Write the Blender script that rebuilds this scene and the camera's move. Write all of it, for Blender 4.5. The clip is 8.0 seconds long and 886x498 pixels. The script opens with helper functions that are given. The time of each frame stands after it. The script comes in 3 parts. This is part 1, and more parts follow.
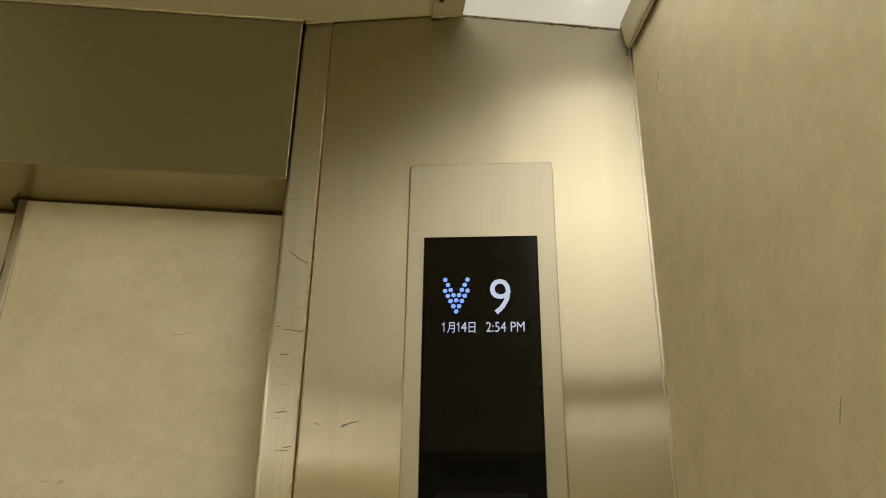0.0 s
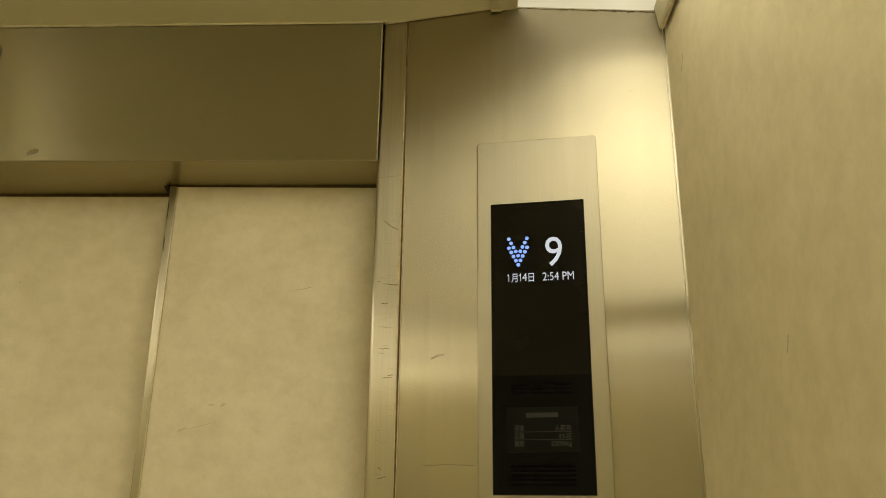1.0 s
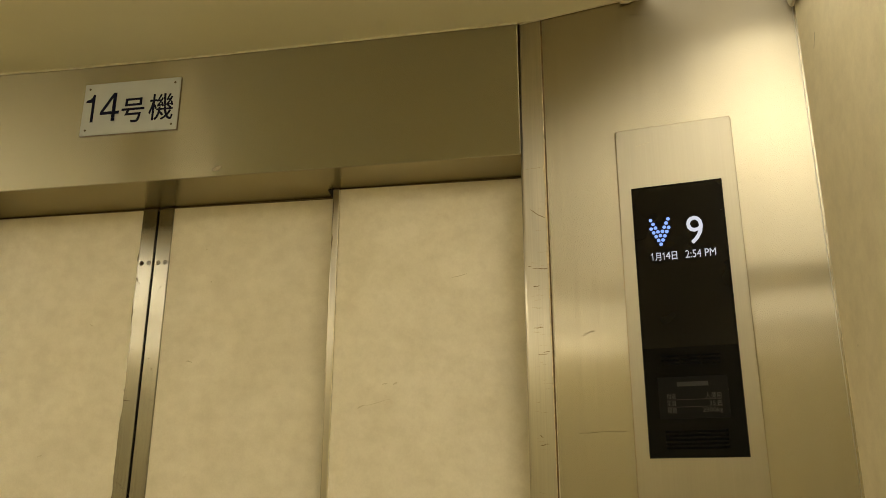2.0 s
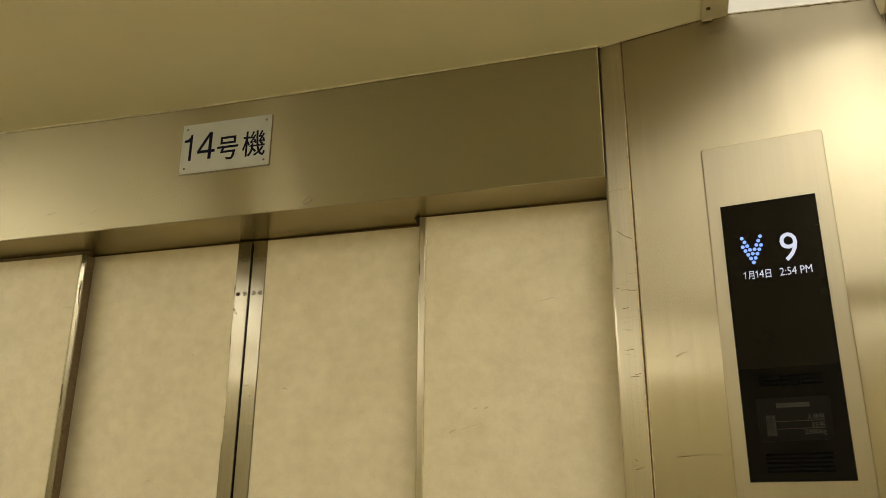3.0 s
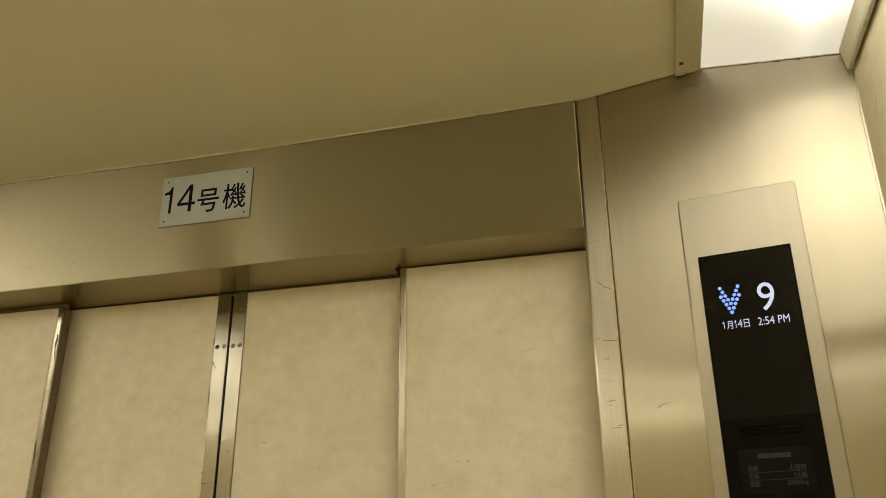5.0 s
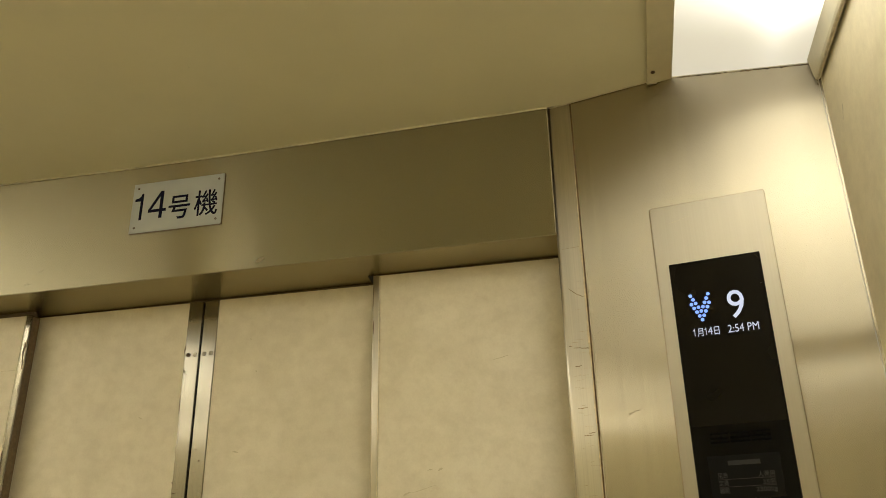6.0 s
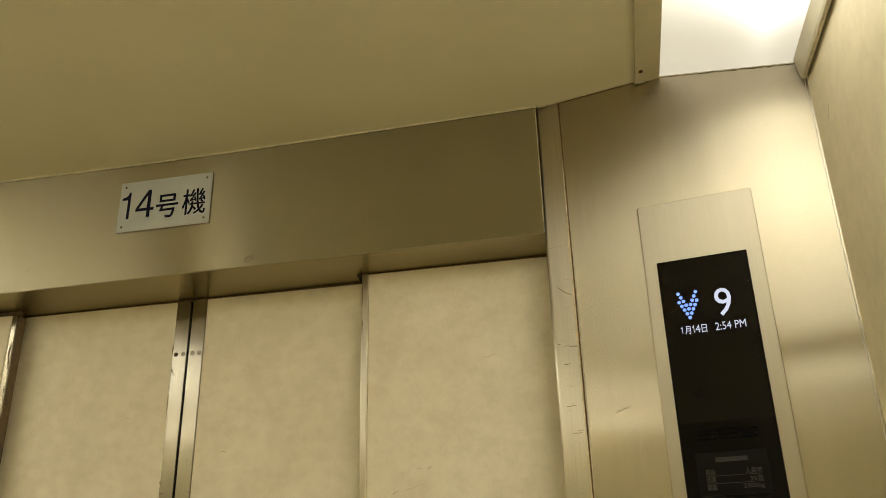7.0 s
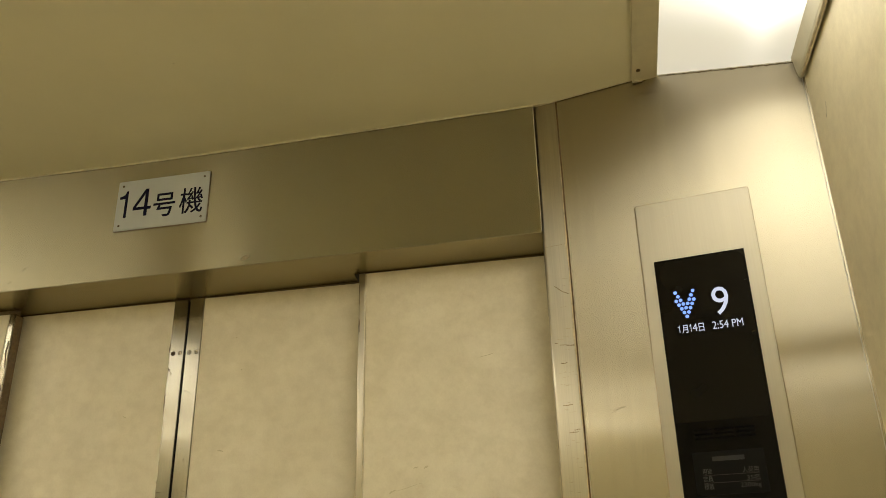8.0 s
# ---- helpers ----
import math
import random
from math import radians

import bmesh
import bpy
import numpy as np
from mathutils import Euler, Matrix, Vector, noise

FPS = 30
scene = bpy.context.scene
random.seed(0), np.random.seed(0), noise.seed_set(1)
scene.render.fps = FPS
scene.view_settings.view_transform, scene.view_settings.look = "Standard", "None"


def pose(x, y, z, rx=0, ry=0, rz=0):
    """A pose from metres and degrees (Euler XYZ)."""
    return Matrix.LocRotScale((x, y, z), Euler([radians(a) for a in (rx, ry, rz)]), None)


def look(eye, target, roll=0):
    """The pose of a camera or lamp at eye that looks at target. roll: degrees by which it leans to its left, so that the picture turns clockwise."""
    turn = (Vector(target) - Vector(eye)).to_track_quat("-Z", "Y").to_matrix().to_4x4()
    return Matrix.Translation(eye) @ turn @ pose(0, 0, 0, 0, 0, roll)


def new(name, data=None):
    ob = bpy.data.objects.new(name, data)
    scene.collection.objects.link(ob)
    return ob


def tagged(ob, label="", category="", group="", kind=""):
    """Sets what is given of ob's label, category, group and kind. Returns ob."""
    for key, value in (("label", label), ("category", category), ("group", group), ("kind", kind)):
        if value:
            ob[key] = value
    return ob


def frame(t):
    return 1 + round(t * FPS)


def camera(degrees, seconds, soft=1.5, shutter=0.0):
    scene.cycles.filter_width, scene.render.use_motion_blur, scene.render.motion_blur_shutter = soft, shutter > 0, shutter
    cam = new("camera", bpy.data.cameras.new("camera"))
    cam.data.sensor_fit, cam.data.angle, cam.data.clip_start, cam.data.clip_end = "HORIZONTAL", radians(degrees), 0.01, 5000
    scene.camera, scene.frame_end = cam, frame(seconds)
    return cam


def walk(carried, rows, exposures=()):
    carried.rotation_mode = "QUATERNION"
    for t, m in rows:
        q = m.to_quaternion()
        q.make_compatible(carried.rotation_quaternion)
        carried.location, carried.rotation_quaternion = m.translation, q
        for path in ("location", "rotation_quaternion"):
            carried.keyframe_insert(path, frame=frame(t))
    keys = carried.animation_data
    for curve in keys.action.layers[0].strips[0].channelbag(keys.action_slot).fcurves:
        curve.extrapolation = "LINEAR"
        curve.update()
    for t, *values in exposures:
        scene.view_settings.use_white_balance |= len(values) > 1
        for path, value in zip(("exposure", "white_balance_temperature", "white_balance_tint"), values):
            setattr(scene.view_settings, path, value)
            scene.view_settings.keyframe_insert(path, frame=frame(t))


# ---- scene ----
cam = camera(56.7, 8.0, soft=0.8)
PATH = [
    (0, (0.0871, 0.1187, 1.6741), (0.2718, 1.9262, 2.5100), 0.80),
    (0.2, (0.0986, 0.1106, 1.6700), (0.2271, 1.9362, 2.4767), 1.70),
    (0.5, (0.1010, 0.0439, 1.6670), (0.1618, 1.8981, 2.4141), 1.24),
    (0.7, (0.1024, -0.0028, 1.6524), (0.1176, 1.8635, 2.3713), 1.25),
    (1, (0.1064, -0.0789, 1.6471), (0.0647, 1.8117, 2.2983), 0.71),
    (1.2, (0.0935, -0.1116, 1.6396), (0.0301, 1.7825, 2.2786), 0.48),
    (1.3, (0.0884, -0.1235, 1.6329), (0.0073, 1.7729, 2.2630), 0.41),
    (1.5, (0.0830, -0.1310, 1.6332), (-0.0567, 1.7712, 2.2351), 0.26),
    (1.8, (0.0720, -0.1581, 1.6320), (-0.1698, 1.7376, 2.2217), 0.01),
    (2, (0.0742, -0.1732, 1.6363), (-0.2550, 1.7098, 2.2243), 0.10),
    (2.2, (0.0710, -0.1759, 1.6283), (-0.3261, 1.6894, 2.2307), 0.40),
    (3.3, (0.0672, -0.1915, 1.6345), (-0.4554, 1.6230, 2.2934), 0.31),
    (3.5, (0.0645, -0.1925, 1.6328), (-0.4447, 1.6205, 2.3064), 0.14),
    (4, (0.0666, -0.1924, 1.6338), (-0.4295, 1.6116, 2.3404), -0.03),
    (4.5, (0.0713, -0.1896, 1.6331), (-0.4152, 1.6051, 2.3696), -0.04),
    (4.7, (0.0716, -0.1909, 1.6351), (-0.4088, 1.6028, 2.3780), -0.17),
    (5.8, (0.0765, -0.1890, 1.6411), (-0.3383, 1.6118, 2.4059), -1.10),
    (6, (0.0792, -0.1879, 1.6415), (-0.3320, 1.6145, 2.4047), -1.06),
    (6.5, (0.0786, -0.1891, 1.6391), (-0.3164, 1.6160, 2.4043), -1.25),
    (7, (0.0783, -0.1877, 1.6379), (-0.3049, 1.6200, 2.4030), -1.43),
    (7.5, (0.0819, -0.1835, 1.6327), (-0.3048, 1.6206, 2.4045), -1.30),
    (8, (0.0831, -0.1826, 1.6341), (-0.3023, 1.6225, 2.4043), -1.33),
]
EXPOSURES = [(0.0, 1.22, 6200, 10), (0.3, 1.25, 6700, 10), (0.7, 1.34, 7100, 6), (1.0, 1.42, 7250, 3), (1.5, 1.46, 7200, 5), (1.8, 1.5, 7100, 10), (2.2, 1.56, 6850, 10), (3.5, 1.59, 6650, 10), (6.0, 1.57, 6450, 10), (8.0, 1.57, 6450, 10)]
walk(cam, [(t, look(eye, target, roll)) for t, eye, target, roll in PATH], EXPOSURES)

# ---- the world and the ceiling lights' strength ----
world = bpy.data.worlds.new("shaft")
world.use_nodes = True
scene.world = world
world.node_tree.nodes["Background"].inputs["Color"].default_value = (0.0, 0.0, 0.0, 1)
world.node_tree.nodes["Background"].inputs["Strength"].default_value = 0.0
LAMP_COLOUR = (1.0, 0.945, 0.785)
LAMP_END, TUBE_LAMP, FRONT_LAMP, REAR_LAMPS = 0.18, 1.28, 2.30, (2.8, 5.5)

# ---- plan, in metres ----
SOFFIT, CEIL, ROOF = 2.0985, 2.3065, 2.42
HEADER_Y, REAR_Y, SHAFT_Y = 0.883, -1.60, 1.12
MID_X = -0.602
WALL_X = 0.366
LEFT_X = 2 * MID_X - WALL_X
LEAF_TOPS, SCREW_Z = (2.0865, 2.0925, 2.0930, 2.0950), 2.0015
OUTER_Y, INNER_Y = 0.963, 0.995           # faces of the outer and the inner door leaves
SPLAY = -math.degrees(math.atan(0.178))   # turn of the return panel
GAP_X = 0.035
PANEL = pose(GAP_X, HEADER_Y, 0, 0, 0, SPLAY)
PANEL_W = (WALL_X - GAP_X) / math.cos(radians(SPLAY))
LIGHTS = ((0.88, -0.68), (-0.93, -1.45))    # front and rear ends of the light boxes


# ---- materials ----
def material(name):
    m = bpy.data.materials.new(name)
    m.use_nodes = True
    return m, m.node_tree, m.node_tree.nodes["Principled BSDF"]


def node(tree, kind, **values):
    n = tree.nodes.new(kind)
    for key, value in values.items():
        n.inputs[key].default_value = value
    return n


def noise_at(tree, scale, stretch=(1, 1, 1), detail=3.0, rough=0.55):
    """A noise in the object's metres, stretched per axis; returns its factor socket."""
    coord = tree.nodes.new("ShaderNodeTexCoord")
    mapping = tree.nodes.new("ShaderNodeMapping")
    mapping.inputs["Scale"].default_value = stretch
    tex = node(tree, "ShaderNodeTexNoise", Scale=scale, Detail=detail, Roughness=rough)
    tree.links.new(coord.outputs["Object"], mapping.inputs["Vector"])
    tree.links.new(mapping.outputs["Vector"], tex.inputs["Vector"])
    return tex.outputs["Fac"]


def ramp(tree, socket, stops):
    r = tree.nodes.new("ShaderNodeValToRGB")
    while len(r.color_ramp.elements) < len(stops):
        r.color_ramp.elements.new(0.5)
    for e, (at, colour) in zip(r.color_ramp.elements, stops):
        e.position = at
        e.color = (*colour, 1) if len(colour) == 3 else colour
    tree.links.new(socket, r.inputs["Fac"])
    return r.outputs["Color"]


def mixed(tree, a, b, factor, how="MIX"):
    m = tree.nodes.new("ShaderNodeMix")
    m.data_type, m.blend_type = "RGBA", how
    for index, value in ((0, factor), (6, a), (7, b)):
        if isinstance(value, bpy.types.NodeSocket):
            tree.links.new(value, m.inputs[index])
        else:
            m.inputs[index].default_value = value if index == 0 else (*value, 1)
    return m.outputs[2]


def grey(low, high):
    return [(0.3, (low,) * 3), (0.7, (high,) * 3)]


def bump(tree, shader, socket, strength, distance=0.001):
    b = node(tree, "ShaderNodeBump", Strength=strength, Distance=distance)
    tree.links.new(socket, b.inputs["Height"])
    tree.links.new(b.outputs["Normal"], shader.inputs["Normal"])


def brushed_steel(name, grain, turn=0.0, colour=(0.44, 0.395, 0.30), across=0.30, along=0.010, stain=0.12, streak=0.02):
    """Rolled and brushed sheet: blurs widely across the grain, little along it."""
    m, tree, s = material(name)
    fine = noise_at(tree, 1.0, grain, 4.0, 0.7)
    wide = noise_at(tree, 1.0, [g * 0.08 if g > 50 else g * 0.4 for g in grain], 2.0)
    cloud = noise_at(tree, 7.0, (1, 1, 1), 5.0, 0.6)
    dark = tuple(c * (1 - streak * 2.2) for c in colour)
    base = mixed(tree, ramp(tree, fine, [(0.3, dark), (0.7, colour)]), ramp(tree, wide, [(0.3, dark), (0.7, colour)]), 0.5)
    brown = tuple(c * f for c, f in zip(colour, (0.80, 0.72, 0.58)))
    base = mixed(tree, base, brown, ramp(tree, cloud, [(0.55, (0, 0, 0)), (0.85, (stain,) * 3)]))
    rough = (across * along) ** 0.25
    tree.nodes.remove(s)
    g = node(tree, "ShaderNodeBsdfAnisotropic", Anisotropy=(along / across) ** 0.5 - 1, Rotation=turn)
    tree.links.new(base, g.inputs["Color"])
    tree.links.new(ramp(tree, mixed(tree, fine, cloud, 0.5), grey(rough * 0.98, rough * 1.02)), g.inputs["Roughness"])
    t = tree.nodes.new("ShaderNodeTangent")
    t.direction_type, t.uv_map = "UV_MAP", "grain"
    tree.links.new(t.outputs["Tangent"], g.inputs["Tangent"])
    tree.links.new(g.outputs["BSDF"], tree.nodes["Material Output"].inputs["Surface"])
    return m


def laminate(name, light, dark, rough=0.5, blotch=0.55, level=1.0, upright=1.2):
    """Printed laminate: soft blotches at two sizes, a fine fleck, and a few brown stains."""
    m, tree, s = material(name)
    broad = noise_at(tree, 11.0, (1, level, upright), 4.0, 0.6)
    cloud = noise_at(tree, 42.0, (1, level, upright), 5.0, 0.62)
    speck = noise_at(tree, 420.0, (1, level, 0.8), 2.0, 0.6)
    middle = tuple((a + b) / 2 for a, b in zip(light, dark))
    base = ramp(tree, broad, [(0.34, dark), (0.5, middle), (0.64, light)])
    base = mixed(tree, base, ramp(tree, cloud, [(0.34, (0.87, 0.855, 0.82)), (0.60, (1.0, 1.0, 1.0))]), blotch, "MULTIPLY")
    base = mixed(tree, base, ramp(tree, speck, [(0.35, (0.94, 0.935, 0.92)), (0.6, (1, 1, 1))]), 0.5, "MULTIPLY")
    mark = noise_at(tree, 16.0, (1, level, upright), 8.0, 0.75)
    base = mixed(tree, base, tuple(c * f for c, f in zip(dark, (0.78, 0.70, 0.60))), ramp(tree, mark, [(0.64, (0, 0, 0)), (0.78, (0.55,) * 3)]))
    tree.links.new(base, s.inputs["Base Color"])
    tree.links.new(ramp(tree, cloud, grey(rough - 0.06, rough + 0.08)), s.inputs["Roughness"])
    s.inputs["Specular IOR Level"].default_value = 0.35
    bump(tree, s, mixed(tree, cloud, speck, 0.5), 0.10, 0.0006)
    return m


def plain(name, colour, rough=0.5, metal=0.0, vary=0.12, scale=30.0, relief=0.05):
    m, tree, s = material(name)
    n = noise_at(tree, scale, (1, 1, 1), 5.0, 0.6)
    low = tuple(c * (1 - vary) for c in colour)
    tree.links.new(ramp(tree, n, [(0.35, low), (0.65, colour)]), s.inputs["Base Color"])
    tree.links.new(ramp(tree, n, grey(max(rough - 0.05, 0.02), rough + 0.05)), s.inputs["Roughness"])
    s.inputs["Metallic"].default_value = metal
    if relief:
        bump(tree, s, n, relief, 0.0005)
    return m


def glowing(name, colour, strength):
    m, tree, s = material(name)
    s.inputs["Base Color"].default_value = (0.02, 0.02, 0.02, 1)
    s.inputs["Roughness"].default_value = 0.3
    s.inputs["Emission Color"].default_value = (*colour, 1)
    s.inputs["Emission Strength"].default_value = strength
    return m


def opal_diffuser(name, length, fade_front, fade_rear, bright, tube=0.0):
    """Milky plastic that glows by itself, painted as if lit from behind: brightest where tubes would run, dim at the
    two ends. tube: the painted glow of an unbuilt tube close over the sheet, from its near end on.
    """
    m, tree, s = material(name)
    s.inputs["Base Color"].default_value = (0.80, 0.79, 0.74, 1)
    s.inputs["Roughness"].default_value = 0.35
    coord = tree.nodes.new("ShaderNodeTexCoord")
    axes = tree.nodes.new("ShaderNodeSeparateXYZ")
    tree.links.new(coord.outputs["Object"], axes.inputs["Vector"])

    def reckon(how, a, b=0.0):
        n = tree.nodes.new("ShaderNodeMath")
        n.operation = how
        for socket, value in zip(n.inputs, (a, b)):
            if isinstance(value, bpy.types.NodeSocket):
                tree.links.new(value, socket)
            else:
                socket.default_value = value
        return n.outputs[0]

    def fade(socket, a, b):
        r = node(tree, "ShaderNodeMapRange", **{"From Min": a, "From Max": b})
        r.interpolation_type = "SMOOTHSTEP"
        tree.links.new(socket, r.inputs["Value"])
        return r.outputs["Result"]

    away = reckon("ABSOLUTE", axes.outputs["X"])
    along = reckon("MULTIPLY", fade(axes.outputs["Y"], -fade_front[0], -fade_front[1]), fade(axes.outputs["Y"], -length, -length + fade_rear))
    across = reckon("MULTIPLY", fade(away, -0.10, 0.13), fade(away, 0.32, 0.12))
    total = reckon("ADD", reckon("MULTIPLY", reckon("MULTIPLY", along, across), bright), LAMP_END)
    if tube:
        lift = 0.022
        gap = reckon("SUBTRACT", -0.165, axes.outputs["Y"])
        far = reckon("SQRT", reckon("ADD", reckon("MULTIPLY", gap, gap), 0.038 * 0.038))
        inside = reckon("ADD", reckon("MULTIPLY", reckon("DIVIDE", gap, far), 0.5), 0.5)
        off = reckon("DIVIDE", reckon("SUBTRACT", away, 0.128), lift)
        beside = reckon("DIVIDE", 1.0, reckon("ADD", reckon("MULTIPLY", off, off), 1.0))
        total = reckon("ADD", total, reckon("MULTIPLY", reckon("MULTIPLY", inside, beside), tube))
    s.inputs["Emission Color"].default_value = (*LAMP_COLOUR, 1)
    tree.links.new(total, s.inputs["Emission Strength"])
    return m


STEEL_UP = brushed_steel("steel_brushed_upright", (700, 700, 4), colour=(0.505, 0.455, 0.346), across=0.26, along=0.013, streak=0.075)
STEEL_LEVEL = brushed_steel("steel_brushed_level", (9, 1700, 1700), turn=0.25, colour=(0.405, 0.373, 0.270), across=0.34, along=0.013, stain=0.05, streak=0.012)
STEEL_SOFFIT = brushed_steel("steel_soiled_soffit", (9, 1700, 1700), turn=0.25, colour=(0.425, 0.378, 0.245), across=0.16, along=0.03, stain=0.95, streak=0.06)
STEEL_PLATE = brushed_steel("steel_satin_plate", (420, 420, 5), colour=(0.46, 0.42, 0.33), across=0.31, along=0.08, streak=0.05)
STEEL_EDGE = brushed_steel("steel_worn_edge", (500, 500, 7), colour=(0.59, 0.545, 0.44), across=0.26, along=0.03, stain=0.5, streak=0.12)
STEEL_STRIP = brushed_steel("steel_door_strip", (330, 330, 16), colour=(0.47, 0.44, 0.37), across=0.23, along=0.018, stain=0.7, streak=0.16)
STEEL_SMUDGE = plain("steel_smudge", (0.54, 0.475, 0.335), 0.33, 0.9, vary=0.3, scale=300.0, relief=0.0)
WALL_LAMINATE = laminate("laminate_wall", (0.87, 0.785, 0.565), (0.805, 0.718, 0.505), blotch=0.6, level=1.15, upright=1.1)
REAR_LAMINATE = laminate("laminate_rear", (0.82, 0.81, 0.64), (0.76, 0.75, 0.58))
DOOR_LAMINATE = laminate("laminate_door", (0.935, 0.862, 0.695), (0.862, 0.786, 0.618))
CEILING_PAINT = plain("ceiling_paint", (0.83, 0.79, 0.59), 0.38, vary=0.05, scale=5.0, relief=0.02)
TRIM_PAINT = plain("trim_paint", (0.65, 0.595, 0.415), 0.4, vary=0.08, scale=40.0)
LIP = plain("edge_lip", (0.78, 0.71, 0.52), 0.4, vary=0.25, scale=90.0)
SEALANT = plain("pale_sealant", (0.88, 0.85, 0.74), 0.3, vary=0.3, scale=300.0)
SEALANT_TAN = plain("tan_filler", (0.74, 0.62, 0.40), 0.45, vary=0.35, scale=140.0)
GRIME = plain("old_sealant", (0.30, 0.21, 0.09), 0.5, vary=0.85, scale=160.0, relief=0.4)
FLOOR_VINYL = plain("floor_vinyl", (0.72, 0.65, 0.47), 0.5, vary=0.3, scale=60.0)
DARK = plain("dark_gap", (0.02, 0.018, 0.015), 0.7)
BLACK_GLASS = plain("black_acrylic", (0.0036, 0.0032, 0.0026), 0.14, vary=0.1, scale=2.0, relief=0.0)
BLACK_SLOT = plain("slot_black", (0.003, 0.003, 0.003), 0.9, relief=0.0)
BLACK_SLOT.node_tree.nodes["Principled BSDF"].inputs["Specular IOR Level"].default_value = 0.05
BLACK_GLASS.node_tree.nodes["Principled BSDF"].inputs["Specular IOR Level"].default_value = 0.14
CARD_GREY = plain("card_grey", (0.005, 0.0045, 0.0035), 0.4, relief=0.0)
CARD_INK = plain("card_ink", (0.046, 0.043, 0.037), 0.5, relief=0.0)
CARD_GREY.node_tree.nodes["Principled BSDF"].inputs["Specular IOR Level"].default_value = 0.12
MAKER_GREY = plain("maker_grey", (0.016, 0.015, 0.013), 0.6, relief=0.0)
CARD_RULE = plain("card_rule", (0.026, 0.014, 0.011), 0.5, relief=0.0)
SIGN_WHITE = plain("sign_plastic", (0.55, 0.58, 0.595), 0.5, vary=0.06, scale=25.0)
# brown that stands for shade at sign rim, door tops and one strip side
SHADE_BROWN = plain("shade_brown", (0.20, 0.14, 0.075), 0.6, vary=0.4, scale=200.0)
SIGN_INK = plain("sign_ink", (0.006, 0.007, 0.028), 0.6, relief=0.0)
SIGN_INK.node_tree.nodes["Principled BSDF"].inputs["Specular IOR Level"].default_value = 0.1
SCREW_STEEL = plain("screw_steel", (0.55, 0.50, 0.40), 0.35, 1.0, vary=0.4, scale=400.0)
SCREW_RUST = plain("screw_rust", (0.14, 0.085, 0.04), 0.7, 0.2, vary=0.6, scale=500.0)
SCUFF = plain("scuff_dark", (0.27, 0.195, 0.105), 0.6, vary=0.5, scale=500.0, relief=0.0)
SCUFF_FAINT = plain("scuff_faint", (0.52, 0.45, 0.32), 0.55, vary=0.4, scale=500.0, relief=0.0)
SMUDGE = plain("smudge_brown", (0.75, 0.665, 0.465), 0.5, vary=0.15, scale=300.0, relief=0.0)
CHIP = plain("chip_brown", (0.17, 0.115, 0.05), 0.6, vary=0.5, scale=400.0, relief=0.0)
BEAD = plain("rust_flecked_bead", (0.76, 0.67, 0.47), 0.4, 0.3, vary=0.55, scale=70.0)
RUST_LINE = plain("rust_line", (0.22, 0.130, 0.048), 0.7, 0.0, vary=0.7, scale=120.0)
RIM_SHADE = plain("plate_rim_shade", (0.44, 0.33, 0.19), 0.7, vary=0.4, scale=200.0)
LCD_IDLE = plain("lcd_dark", (0.0078, 0.0066, 0.0048), 0.14, vary=0.1, scale=2.0, relief=0.0)
LCD_IDLE.node_tree.nodes["Principled BSDF"].inputs["Specular IOR Level"].default_value = 0.22
LCD_WHITE = glowing("lcd_white", (0.70, 0.75, 0.92), 0.31)
LCD_BLUE = glowing("lcd_blue", (0.20, 0.36, 1.0), 0.48)
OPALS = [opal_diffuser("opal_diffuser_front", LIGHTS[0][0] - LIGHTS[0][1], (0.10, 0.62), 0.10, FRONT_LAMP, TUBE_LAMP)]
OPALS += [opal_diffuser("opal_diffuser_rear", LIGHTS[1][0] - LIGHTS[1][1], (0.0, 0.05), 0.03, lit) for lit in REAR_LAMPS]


# ---- builders ----
def finish(name, bm, mat, parent=None, label="", at=None):
    """Links a bmesh as one mesh object with a grain map (u runs level, v up) for the brushed metals."""
    bmesh.ops.recalc_face_normals(bm, faces=bm.faces)
    me = bpy.data.meshes.new(name)
    bm.to_mesh(me)
    bm.free()
    me.materials.append(mat)
    uv = me.uv_layers.new(name="grain").data
    for poly in me.polygons:
        n = poly.normal
        for i in poly.loop_indices:
            co = me.vertices[me.loops[i].vertex_index].co
            if abs(n.z) > 0.7:
                uv[i].uv = co.x, co.y
            else:
                uv[i].uv = co.y * n.x - co.x * n.y, co.z
    ob = new(name, me)
    if parent:
        ob.parent = parent
    if at is not None:
        ob.matrix_basis = at
    if label:
        tagged(ob, label)
    return ob


def part(name, bm, mat, parent, label="", at=None):
    return finish(name, bm, mat, parent, label, at)


def base(name, at, label, category, group="", kind=""):
    ob = new(name)
    ob.matrix_basis = at
    ob.empty_display_size = 0.05
    return tagged(ob, label, category, group, kind)


def slab(x0, x1, y0, y1, z0, z1, edge=0.0, steps=2, bm=None):
    bm = bm or bmesh.new()
    made = bmesh.ops.create_cube(bm, size=1.0)["verts"]
    for v in made:
        v.co = (x0 + (v.co.x + 0.5) * (x1 - x0), y0 + (v.co.y + 0.5) * (y1 - y0), z0 + (v.co.z + 0.5) * (z1 - z0))
    if edge:
        edges = list({e for v in made for e in v.link_edges})
        bmesh.ops.bevel(bm, geom=edges, offset=edge, segments=steps, profile=0.5, affect="EDGES")
    return bm


